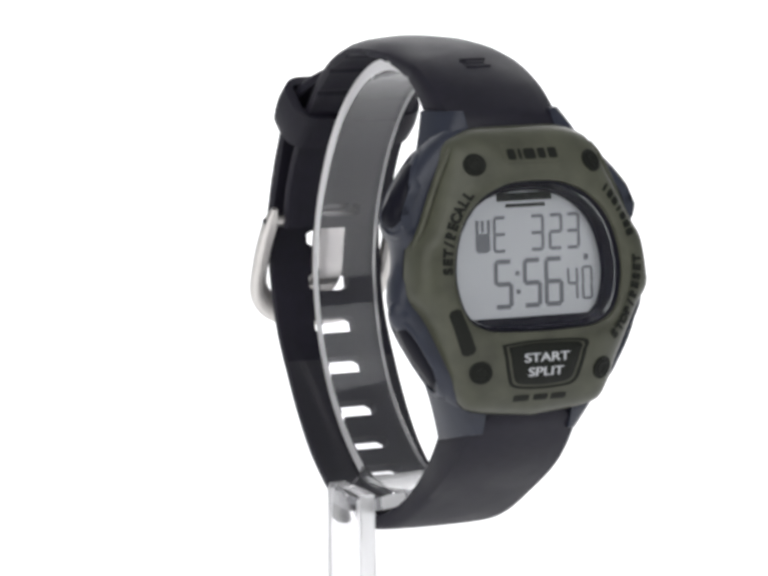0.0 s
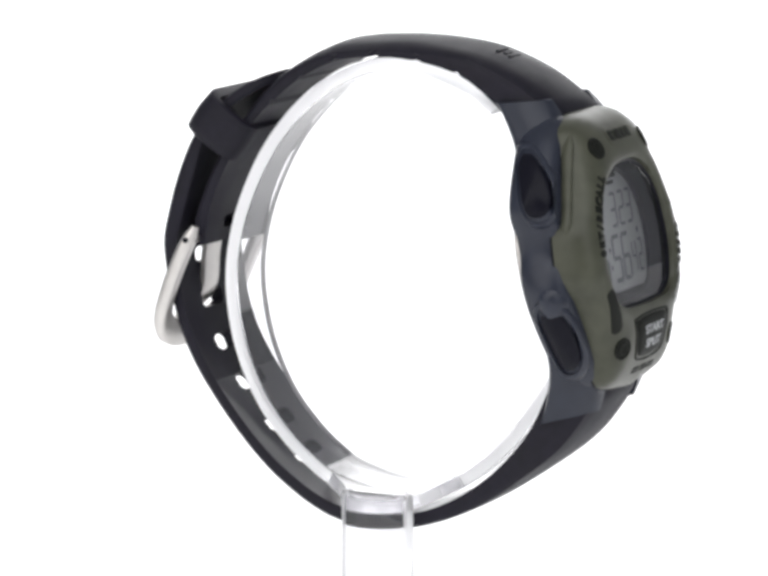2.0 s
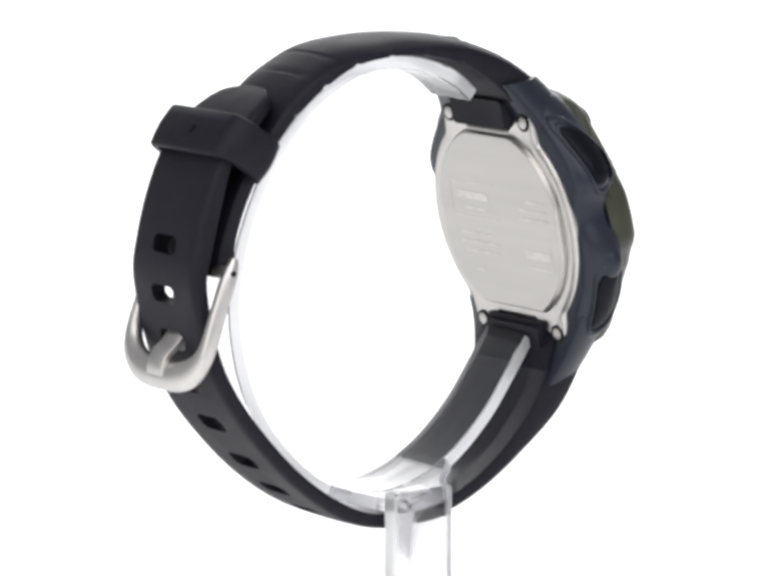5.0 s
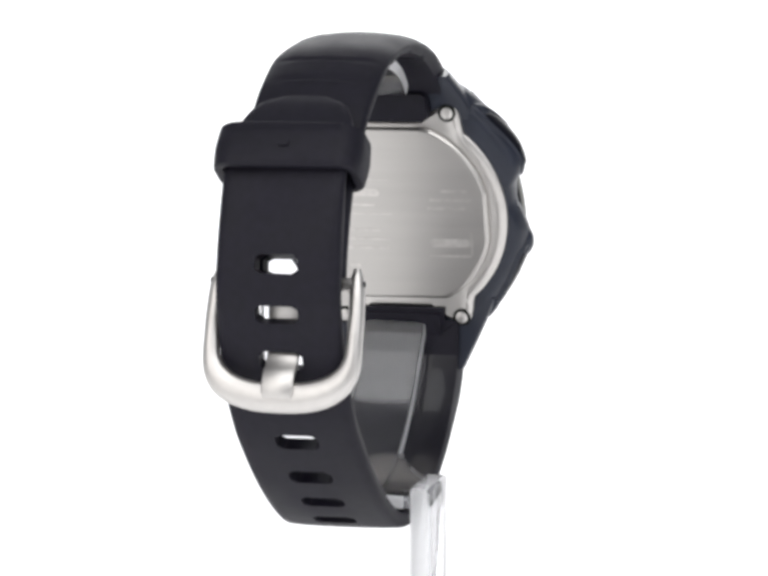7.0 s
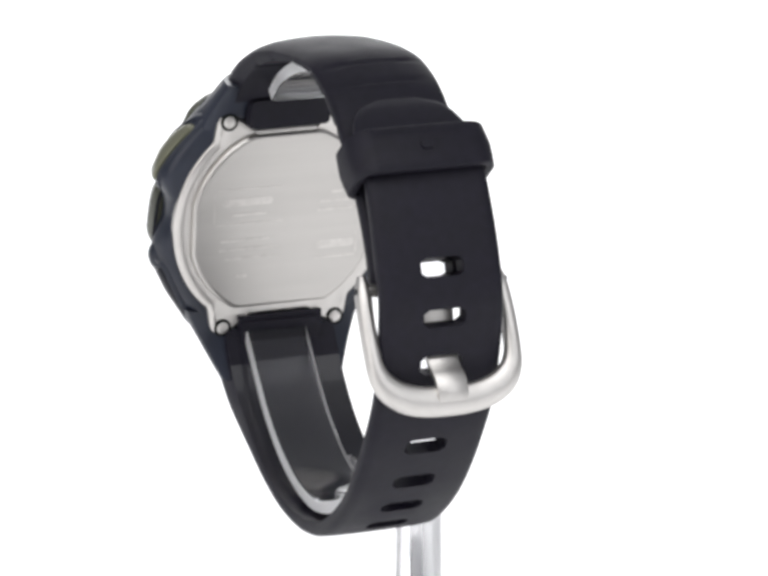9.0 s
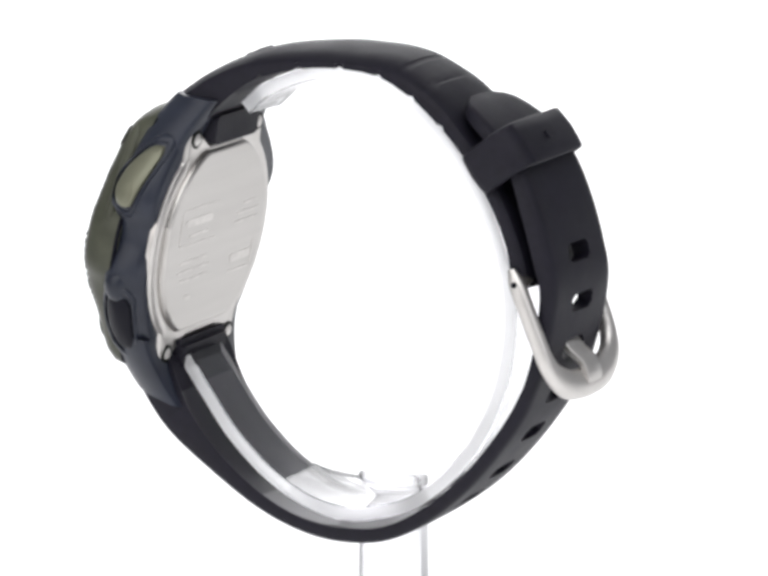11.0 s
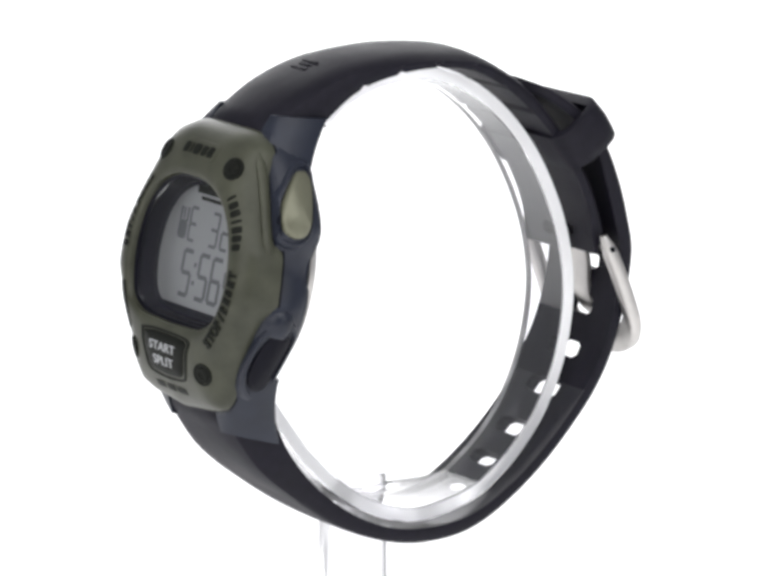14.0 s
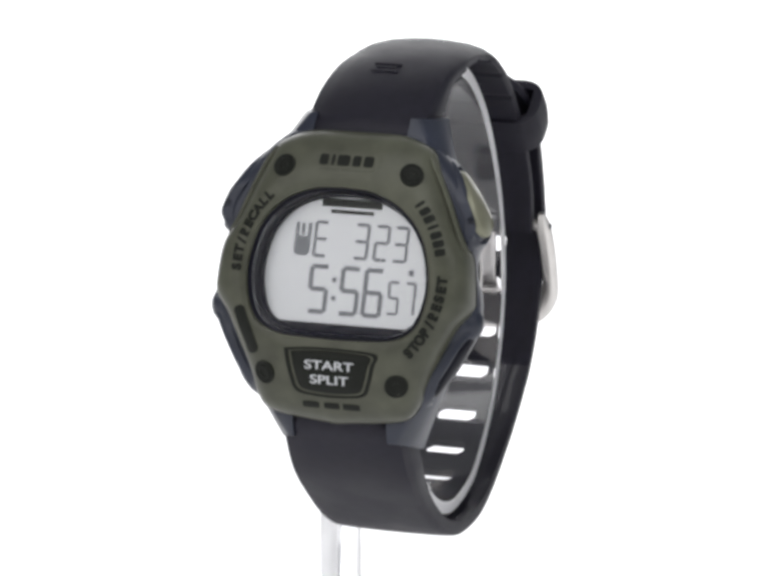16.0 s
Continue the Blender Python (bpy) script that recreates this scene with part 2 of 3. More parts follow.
def bezel_trim():
    # dark joint between bezel and body
    bm = bmesh.new()
    loft(bm, [at(BEZEL * 0.99, 5.6), at(BEZEL * 1.012, 5.8), at(BEZEL * 1.012, 6.05), at(BEZEL * 0.98, 6.2)], cap=False)
    part("bezel_joint", bm, BLACK, watch, "dark joint under the bezel", m=CASE)
    # raised ridges beside the upper buttons
    for sx in (-1, 1):
        line = spline([(11.7, 18.0, 7.6), (13.4, 14.9, 7.4), (15.0, 11.4, 7.3), (16.6, 7.5, 7.2), (17.5, 5.6, 7.2), (18.2, 4.3, 7.2), (18.5, 3.3, 7.4)], 26)
        bm = bmesh.new()
        loops = []
        for i, (u, v, w) in enumerate(line):
            r = 0.6 * min(1.0, 0.25 + 0.25 * min(i, 25 - i))
            loops.append([(sx * (u + r * 0.7 * math.cos(a)), v + r * 0.3 * math.cos(a), w + 1.0 + 1.5 * r * math.sin(a)) for a in np.linspace(0, 2 * math.pi, 11)[:-1]])
        loft(bm, loops)
        part("bezel_ridge", bm, OLIVE, watch, "raised olive edge beside a button", m=CASE, angle=70)


def arc_text(bm, text, size, centre, radius, mid, flip=False, step=0.62, lift=0.12):
    """Letters set along an arc of the bezel; mid in degrees, clockwise from the top."""
    n = len(text)
    for i, ch in enumerate(text):
        off = (i - (n - 1) / 2) * size * step / radius
        a = radians(mid) + (-off if flip else off)
        u, v = centre[0] + radius * math.sin(a), centre[1] + radius * math.cos(a)
        turn = -a + (math.pi if flip else 0)
        letter = lettering(ch, size, 0.1, 0.06)
        letter.transform(Matrix.Translation((u, v, 0)) @ Matrix.Rotation(turn, 4, "Z"))
        for p in letter.verts:
            p.co.z += dome(p.co.x, p.co.y) + lift
        merged(bm, letter, Matrix.Identity(4))


def plate(bm, u, v, w, h, turn=0.0, lift=0.12, r=0.2):
    """A small raised plate that follows the bezel's face, with cut corners."""
    ca, sa = math.cos(radians(turn)), math.sin(radians(turn))
    nu, nv = max(2, int(w / 0.45)), max(2, int(h / 0.45))
    grid = []
    for a in range(nu + 1):
        row = []
        for b in range(nv + 1):
            x, y = (a / nu - 0.5) * w, (b / nv - 0.5) * h
            if a in (0, nu) and b in (0, nv):
                x, y = x - math.copysign(r * 0.5, x), y - math.copysign(r * 0.5, y)
            p, q = u + x * ca - y * sa, v + x * sa + y * ca
            row.append((bm.verts.new((p, q, dome(p, q) + lift)), bm.verts.new((p, q, dome(p, q) - 0.4))))
        grid.append(row)
    for a in range(nu):
        for b in range(nv):
            for k in (0, 1):
                bm.faces.new((grid[a][b][k], grid[a + 1][b][k], grid[a + 1][b + 1][k], grid[a][b + 1][k]))
    rim = [(a, 0) for a in range(nu)] + [(nu, b) for b in range(nv)] + [(a, nv) for a in range(nu, 0, -1)] + [(0, b) for b in range(nv, 0, -1)]
    for (a, b), (c, d) in zip(rim, rim[1:] + rim[:1]):
        bm.faces.new((grid[a][b][0], grid[c][d][0], grid[c][d][1], grid[a][b][1]))


def bezel_details():
    # brand plate and the bars that stand for its name
    bm = bmesh.new()
    plate(bm, 0.2, 16.5, 9.8, 2.7, lift=0.10, r=0.4)
    brand = part("brand_plate", bm, OLIVE, watch, "raised olive plate on the bezel", m=CASE)
    for k, wd in enumerate((1.35, 0.5, 1.9, 1.3, 1.5)):
        u = (-3.3, -1.9, -0.3, 1.7, 3.5)[k]
        bm = bmesh.new()
        plate(bm, u, 16.5, wd, 1.6, lift=0.2, r=0.15)
        part("brand_bar", bm, PRINT, brand, "black bar", m=CASE)
    # legends beside the push buttons
    bm = bmesh.new()
    arc_text(bm, "SET/RECALL", 1.95, (0.8, 0.0), 16.0, -69, step=0.67)
    part("button_legend", bm, PRINT, watch, "black printed words on the bezel", m=CASE)
    bm = bmesh.new()
    arc_text(bm, "STOP/RESET", 1.9, (-0.5, 0.6), 16.7, 112, flip=True, step=0.70, lift=0.24)
    part("button_legend", bm, PRINT, watch, "black printed words on the bezel", m=CASE)
    for k in range(7):
        a = radians(49 + k * 4.4)
        bm = bmesh.new()
        u, v = 16.7 * math.sin(a) - 0.8, 16.7 * math.cos(a)
        plate(bm, u, v, 0.5 if k in (0, 3) else 1.05, 1.55, turn=-math.degrees(a), lift=0.06, r=0.12)
        part("legend_bar", bm, PRINT, watch, "black printed bar", m=CASE)
    # long dark groove by the lower button, and the small line below the start key
    bm = bmesh.new()
    plate(bm, -13.3, -9.0, 1.9, 7.2, turn=22, lift=0.14, r=0.5)
    part("mode_panel", bm, PRINT, watch, "dark recessed panel on the bezel", m=CASE)
    for u, wd in ((-3.2, 2.6), (0.0, 2.4), (3.0, 2.6)):
        bm = bmesh.new()
        plate(bm, u, -19.2, wd, 0.9, lift=0.08, r=0.1)
        part("depth_bar", bm, PRINT, watch, "black printed bar", m=CASE)
    # four screws in dark sockets
    for u, v in ((-9.4, 15.3), (10.1, 15.1), (-10.3, -15.1), (10.0, -15.6)):
        bm = bmesh.new()
        slope = Vector((dome(u - 0.9, v) - dome(u + 0.9, v), dome(u, v - 0.9) - dome(u, v + 0.9), 1.8))
        seat = Matrix.Translation((u, v, dome(u, v) + 0.12)) @ slope.to_track_quat("Z", "Y").to_matrix().to_4x4()
        loft(bm, [[(a, b, c) for a, b in disc(r)] for r, c in ((1.75, -0.9), (1.75, -0.04), (1.58, 0.05), (1.4, -0.1), (1.15, -0.1), (1.02, 0.06), (0.7, 0.07), (0.55, -0.09))])
        part("bezel_screw", bm, PRINT, watch, "black socket screw in the bezel", m=CASE @ seat)


def start_button():
    bm = bmesh.new()
    rim = spline([(-6.9, -11.3), (-3, -10.9), (3, -10.9), (6.9, -11.3), (6.6, -12.8), (5.9, -15.6), (5.0, -17.3), (2, -17.8), (-2, -17.8), (-5.0, -17.3), (-5.9, -15.6), (-6.6, -12.8), (-6.9, -11.3)], 49)[:-1]
    mid = rim.mean(axis=0)
    def ring(s, dw):
        return [(*(mid + (q - mid) * s), dome(*q) + dw) for q in rim]
    loft(bm, [ring(1.04, -0.6), ring(1.03, 0.12), ring(0.95, 0.16), ring(0.9, -0.25)], cap=True)
    part("button_well", bm, PRINT, watch, "black surround of the start button", m=CASE)
    bm = bmesh.new()
    loops = []
    for k, dw in ((0.9, -0.8), (0.88, 0.05), (0.82, 0.32), (0.55, 0.42), (0.2, 0.45)):
        loops.append([(*(mid + (q - mid) * k), dome(*(mid + (q - mid) * k)) + dw) for q in rim])
    loft(bm, loops)
    key = part("start_button", bm, PRINT, watch, "black start button with white words", m=CASE, angle=60)
    for word, v in (("START", -13.4), ("SPLIT", -15.5)):
        bm = lettering(word, 1.8, 0.1, 0.01)
        bm.transform(Matrix.Translation((0, v, 0)) @ Matrix.Scale(1.42, 4, (1, 0, 0)))
        for p in bm.verts:
            p.co.z += dome(p.co.x, p.co.y) + 0.5
        part("word", bm, WHITE_PRINT, key, "white printed word", m=CASE)


UPPER_KEY = [(16.9, 1.9), (16.6, 3.8), (14.2, 5.8), (11.5, 7.2), (9.0, 7.7), (7.0, 7.0), (6.2, 5.4), (6.6, 3.9), (8.2, 3.1), (12, 2.2), (15.6, 1.5)]
LOWER_KEY = [(-6.9, 2.8), (-6.5, 4.2), (-7.1, 5.9), (-9.3, 6.8), (-12.4, 7.0), (-15.4, 6.5), (-17.2, 4.9), (-17.5, 3.4), (-16.6, 2.5), (-12, 2.2), (-8.2, 2.0)]


def push_button(sx, outline, mat, label, rise, sunk=0.0):
    poly = spline(outline + outline[:1], 40)[:-1]
    mid = poly.mean(axis=0)
    def ring(s, out):
        pts = [mid + (q - mid) * s for q in poly]
        return [(sx * (side(v) * swell(v, min(w, 7.0)) + out + sunk) - 0.4, v, min(w, 7.6)) for v, w in pts]
    bm = bmesh.new()
    loft(bm, [ring(1.24, -1.2), ring(1.24, -0.1), ring(1.16, 0.38), ring(1.08, 0.44), ring(1.01, 0.2), ring(0.99, -0.8), ring(0.5, -0.85)], cap=False)
    part("button_rim", bm, RESIN, watch, "blue-grey raised rim round a button", m=CASE)
    bm = bmesh.new()
    loft(bm, [ring(0.91, -0.9), ring(0.90, -0.1), ring(0.86, rise - 0.15), ring(0.74, rise), ring(0.2, rise + 0.1)])
    part("push_button", bm, mat, watch, label, m=CASE)


def hood(sx):
    """The rounded swelling of the case over a lower button."""
    bm = bmesh.new()
    bmesh.ops.create_icosphere(bm, subdivisions=3, radius=1.0)
    bm.transform(Matrix.Translation((sx * (side(-4.6) - 3.1) - 0.4, -5.7, 4.7)) @ Matrix.Diagonal((3.5, 3.3, 2.7, 1)))
    part("button_hood", bm, RESIN, watch, "rounded blue-grey hood over a button", m=CASE)


SECONDS = {}
LIT = {0: "abcdef", 1: "bc", 2: "abged", 3: "abgcd", 4: "fgbc", 5: "afgcd", 6: "afgedc", 7: "abc", 8: "abcdefg", 9: "abcdfg"}


def display():
    DEEP = CASE @ Matrix.Translation((0, 0, -1.6))          # the display lies well below the crystal
    bm = bmesh.new()
    lip = HOLE * 0.992
    loft(bm, [at(lip, 11.5), at(HOLE * 0.955, 11.3), at(HOLE * 0.925, 8.4), at(HOLE * 0.885, 8.12), at(HOLE * 0.885, 7.9)], cap=False)
    part("display_surround", bm, BLACK, watch, "glossy black rim round the display", m=CASE)
    bm = bmesh.new()
    loft(bm, [at(HOLE * 0.97, 8.6), at(HOLE * 0.97, 9.6)])
    lcd = part("display", bm, LCD, watch, "grey liquid crystal display", m=DEEP)
    # dark band along the lower edge of the display
    bm = bmesh.new()
    prism(bm, [(-9.6, -7.3), (-7.5, -8.9), (7.5, -8.9), (9.6, -7.3)], 9.5, 9.68, 0.05)
    part("lower_band", bm, BLACK, lcd, "black band below the digits", m=DEEP)
    def bar(u, v, w, h, name="bar", mat=SEGMENT, lean=0.0):
        b = bmesh.new()
        pts = [(u - w / 2, v - h / 2), (u + w / 2, v - h / 2), (u + w / 2, v + h / 2), (u - w / 2, v + h / 2)]
        prism(b, [(a + lean * c, c) for a, c in pts], 9.58, 9.63, 0.01)
        return part(name, b, mat, lcd, m=DEEP)
    # dark bars where the model name is printed
    bar(0.3, 10.35, 9.2, 1.25, "name_bar", PRINT)
    bar(0.4, 9.05, 6.6, 0.55, "name_bar", PRINT)
    SEG = {"0": "abcdef", "2": "abged", "3": "abgcd", "4": "fgbc", "5": "afgcd", "6": "afgedc", "E": "afged", "W": "fbgedc"}

    def digit(ch, u, v, w, h, t):
        b = bmesh.new()
        boxes = {"a": (0, h / 2, w, t), "g": (0, 0, w, t), "d": (0, -h / 2, w, t), "f": (-w / 2, h / 4, t, h / 2), "b": (w / 2, h / 4, t, h / 2),
                 "e": (-w / 2, -h / 4, t, h / 2), "c": (w / 2, -h / 4, t, h / 2)}
        for s in SEG[ch]:
            x, y, bw, bh = boxes[s]
            bw, bh = (bw - 0.12, bh) if bw > bh else (bw, bh - 0.12)
            pts = [(u + x - bw / 2, v + y - bh / 2), (u + x + bw / 2, v + y - bh / 2), (u + x + bw / 2, v + y + bh / 2), (u + x - bw / 2, v + y + bh / 2)]
            prism(b, [(a + 0.05 * (c - v), c) for a, c in pts], 9.58, 9.63, 0.01)
        return part("digit", b, SEGMENT, lcd, m=DEEP)
    digit("W", -6.9, 4.9, 1.9, 4.6, 0.55)
    bar(-6.95, 3.7, 1.9, 2.1, "filled_block")
    bar(-6.9, 6.2, 0.5, 1.7, "stroke")
    digit("E", -4.1, 4.9, 1.8, 4.9, 0.5)
    for ch, u in (("3", 2.1), ("2", 5.2), ("3", 8.1)):
        digit(ch, u, 4.9, 1.9, 4.9, 0.5)
    for ch, u in (("5", -4.0), ("5", 0.8), ("6", 4.4)):
        digit(ch, u, -2.4, 2.5, 6.6, 0.7)
    for v in (-0.9, -3.6):
        bar(-1.6, v, 0.7, 0.7, "colon_dot")
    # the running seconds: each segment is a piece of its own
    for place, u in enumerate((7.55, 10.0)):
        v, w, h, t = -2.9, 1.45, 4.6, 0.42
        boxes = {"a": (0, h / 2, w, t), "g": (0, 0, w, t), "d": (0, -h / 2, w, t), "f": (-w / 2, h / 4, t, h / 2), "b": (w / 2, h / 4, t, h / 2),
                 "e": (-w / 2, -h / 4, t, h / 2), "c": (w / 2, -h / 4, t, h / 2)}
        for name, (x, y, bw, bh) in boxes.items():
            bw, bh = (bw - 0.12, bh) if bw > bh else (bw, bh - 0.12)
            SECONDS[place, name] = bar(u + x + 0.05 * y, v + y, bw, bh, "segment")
    bar(10.0, 0.9, 0.8, 0.9, "small_mark")
    # the crystal
    bm = bmesh.new()
    loft(bm, [at(HOLE * 0.94, 11.0), at(HOLE * 0.94, 11.3), at(HOLE * 0.5, 11.5)])
    pane = part("crystal", bm, GLASS, watch, "clear flat watch crystal", m=CASE)
    pane.visible_shadow = False


def case_back():
    n = 240
    radii = []
    for i in range(n):
        a = 2 * math.pi * i / n
        c, d = abs(math.cos(a)), abs(math.sin(a))
        r = min(18.4, 15.9 / max(d, 0.01))
        b = 9.8 * c + 17.3 * d                       # ears that hold the screws
        off = 9.8 ** 2 + 17.3 ** 2 - b * b
        if off < 2.3 ** 2:
            r = max(r, b + math.sqrt(2.3 ** 2 - off))
        radii.append(r)
    radii = np.convolve(np.r_[radii[-3:], radii, radii[:3]], np.ones(7) / 7, "valid")
    bm = bmesh.new()
    loft(bm, [at(radii, 0.8), at(radii, -0.05), at(radii * 0.985, -0.35), at(radii * 0.94, -0.65), at(radii * 0.90, -0.5)])
    back = part("case_back", bm, STEEL_PLATE, watch, "brushed steel case back with four screws", m=CASE)
    cut = [(max(-15.6, min(15.6, u)), max(-14.1, min(15.0, v))) for u, v in disc(16.2, 72)]
    bm = bmesh.new()
    loft(bm, [[(*q, -0.3) for q in cut], [(q[0] * 0.99, q[1] * 0.99, -0.95) for q in cut], [(q[0] * 0.97, q[1] * 0.97, -1.25) for q in cut], [(q[0] * 0.95, q[1] * 0.95, -1.3) for q in cut]])
    part("back_disc", bm, STEEL, back, "raised steel disc with engraved lines", m=CASE, angle=8)
    for u, v in ((-9.8, 17.3), (9.8, 17.3), (-9.9, -17.3), (9.6, -17.3)):
        bm = bmesh.new()
        loft(bm, [[(a, b, c) for a, b in disc(r, 20, u, v)] for r, c in ((1.45, -0.2), (1.45, -0.72), (1.3, -0.76))])
        part("screw_socket", bm, PRINT, back, "dark socket round a screw", m=CASE)
        bm = bmesh.new()
        loft(bm, [[(a, b, c) for a, b in disc(r, 20, u, v)] for r, c in ((1.0, -0.2), (1.0, -0.8), (0.8, -0.95))])
        loft(bm, [[(u + a, v + b, c) for a, b in rounded(1.5, 0.3, 0.1, n=1)] for c in (-0.9, -1.0)])
        part("back_screw", bm, STEEL_BUCKLE, back, "small steel screw", m=CASE)
    # engraved lines, unreadable
    for u, v, w, h in ((6.0, 6.2, 11.5, 0.22), (6.0, 0.4, 11.5, 0.22), (12.0, 3.3, 0.22, 5.0), (6.4, 4.0, 8.6, 1.3), (6.0, 1.9, 6.0, 0.4), (6.6, -2.4, 8.4, 0.45), (6.0, -3.9, 10.2, 0.45), (5.5, -5.4, 8.8, 0.45),
                       (7.0, -8.4, 1.8, 0.7), (-10.2, 4.4, 4.4, 0.5), (-9.6, 2.9, 7.0, 0.5), (-9.4, 1.5, 7.4, 0.5), (-9.0, -4.4, 6.6, 1.4), (-9.0, -6.6, 7.0, 0.35), (-12.6, -4.4, 0.25, 3.6)):
        bm = bmesh.new()
        loft(bm, [[(a, b, c) for a, b in rounded(w, h, min(w, h) * 0.4, u, v, 2)] for c in (-1.25, -1.34)])
        part("engraved_line", bm, ENGRAVED, back, m=CASE)
    for sx in (-1, 1):
        for v, w in ((-20.6, 0.2), (20.9, -0.4)):
            bm = bmesh.new()
            loft(bm, [[(sx * x, v + a, w + b) for a, b in disc(0.55, 14)] for x in (7.4, 8.5)])
            part("spring_bar", bm, STEEL_BUCKLE, watch, "steel spring bar end", m=CASE)


def lean(y, z):
    """The strap drifts a little sideways towards the buckle, and back again under the wrist."""
    return 0.012 * (y + 28) - 0.5 * min(1.0, max(0.0, (-z - 22) / 12)) - (float(np.interp(y, (-8, 4, 14, 22), (0.0, 0.7, 0.6, 0.2))) if z > 20 else 0.0)


def twisted(bm):
    """The buckled ends sit slightly askew: one edge stands out more than the other."""
    for p in bm.verts:
        k = -0.04 * min(1.0, max(0.0, (p.co.y - 4) / 16)) * min(1.0, max(0.0, (p.co.z + 22) / 18))
        p.co.y += k * p.co.x
    return bm


def strap_sheet(rows, holes=(), step=1.3, notches=(), grooves=()):
    """A strap along rows of (y, z, thickness, half width, edge share), with slots cut at the arc lengths given,
    notches across its inner side and shallow grooves across its outer side."""
    total = length(rows)
    stops = set(np.round(np.linspace(0, total, int(total / step)), 3))
    for h in holes:
        stops = {s for s in stops if abs(s - h) > 1.8} | {round(h + d, 3) for d in (-1.5, -0.8, 0.8, 1.5)}
    for g in grooves:
        stops = {s for s in stops if abs(s - g) > 0.75} | {round(g + d, 3) for d in (-0.6, -0.3, 0.3, 0.6)}
    for g in notches:
        stops = {s for s in stops if abs(s - g) > 0.9} | {round(g + d, 3) for d in (-0.8, 0.0, 0.8)}
    stops = sorted(stops)
    data = spline(rows, stops)
    path = data[:, :2]
    tang = np.gradient(path, axis=0)
    tang /= np.linalg.norm(tang, axis=1)[:, None]
    bm = bmesh.new()
    top, low = [], []
    for s, (y, z, th, hw, edge), (ty, tz) in zip(stops, data, tang):
        cut = max([0.42 * max(0.0, 1 - abs(s - g) / 0.8) for g in notches] or [0.0])
        dent = max([0.16 if abs(s - g) < 0.4 else 0.0 for g in grooves] or [0.0])
        ny, nz = -tz, ty            # towards the outside
        if ny * y + nz * z < 0:
            ny, nz = -ny, -nz
        k = min(1.0, hw / 6.0)
        cols = [-hw, -0.985 * hw, -0.94 * hw, -0.82 * hw, -0.62 * hw, -3.35 * k, -2.45 * k, 0, 2.45 * k, 3.35 * k, 0.62 * hw, 0.82 * hw, 0.94 * hw, 0.985 * hw, hw]
        tr, lr = [], []
        for c in cols:
            f = 1 - (1 - edge) * float(np.interp(abs(c / hw), (0.0, 0.3, 0.62, 0.82, 0.94), (0.0, 0.07, 0.28, 0.6, 1.0)))
            f *= {0: 0.64, 1: 0.80, 13: 0.80, 14: 0.64}.get(len(tr), 1.0)
            inset = -th + cut + (0.22 * th if len(tr) in (0, 14) else 0.0)
            drop = -th * (1 - f) - (dent if 4 <= len(tr) <= 10 else 0.0)
            tr.append(bm.verts.new((c + lean(y, z), y + ny * drop, z + nz * drop)))
            lr.append(bm.verts.new((c + lean(y, z), y + ny * inset, z + nz * inset)))
        top.append(tr)
        low.append(lr)
    n, cells = len(stops), 14
    slots = [[i for i, s in enumerate(stops) if abs(s - (h - 1.5)) < 0.01][0] for h in holes]
    for i in range(n - 1):
        for j in range(cells):
            first = [s for s in slots if s <= i < s + 3]
            for g, flip in ((top, False), (low, True)):
                q = [g[i][j], g[i + 1][j], g[i + 1][j + 1], g[i][j + 1]]
                if first and 5 <= j <= 8:
                    di, corner = i - first[0], None
                    if di == 0 and j == 5:
                        corner = (q[0], q[1], q[3])
                    elif di == 0 and j == 8:
                        corner = (q[3], q[0], q[2])
                    elif di == 2 and j == 5:
                        corner = (q[1], q[2], q[0])
                    elif di == 2 and j == 8:
                        corner = (q[2], q[3], q[1])
                    if corner:
                        bm.faces.new(corner)
                    continue
                bm.faces.new(q)
    for s in slots:
        ring = [(s, 6), (s, 7), (s, 8), (s + 1, 9), (s + 2, 9), (s + 3, 8), (s + 3, 7), (s + 3, 6), (s + 2, 5), (s + 1, 5)]
        for (a, b), (c, d) in zip(ring, ring[1:] + ring[:1]):
            bm.faces.new((top[a][b], top[c][d], low[c][d], low[a][b]))
    for i in range(n - 1):
        for j in (0, 14):
            bm.faces.new((top[i][j], top[i + 1][j], low[i + 1][j], low[i][j]))
    for i in (0, n - 1):
        for j in range(cells):
            bm.faces.new((top[i][j], top[i][j + 1], low[i][j + 1], low[i][j]))
    return bm


UPPER = [(-31.6, 22.0, 6.5, 7.25, 0.9), (-30.3, 25.2, 7.4, 7.3, 0.9), (-29.5, 26.6, 7.6, 9.2, 0.76), (-23, 30.7, 6.0, 9.5, 0.74), (-15.5, 33.6, 4.2, 9.2, 0.66), (-7.5, 34.8, 3.2, 9.1, 0.52), (0, 34.9, 2.8, 9.1, 0.45),
         (7.5, 34.0, 2.9, 9.1, 0.5), (13.6, 31.0, 2.9, 9.15, 0.65), (18, 27.5, 2.8, 9.1, 0.75), (22, 23.2, 2.5, 9.1, 0.7), (25.5, 18.6, 2.5, 9.1, 0.7), (28.4, 13.6, 2.5, 9.1, 0.75),
         (30.6, 8.5, 2.6, 9.1, 0.75), (32.0, 4.5, 3.2, 9.0, 0.75), (32.3, 1.2, 3.0, 9.0, 0.7)]
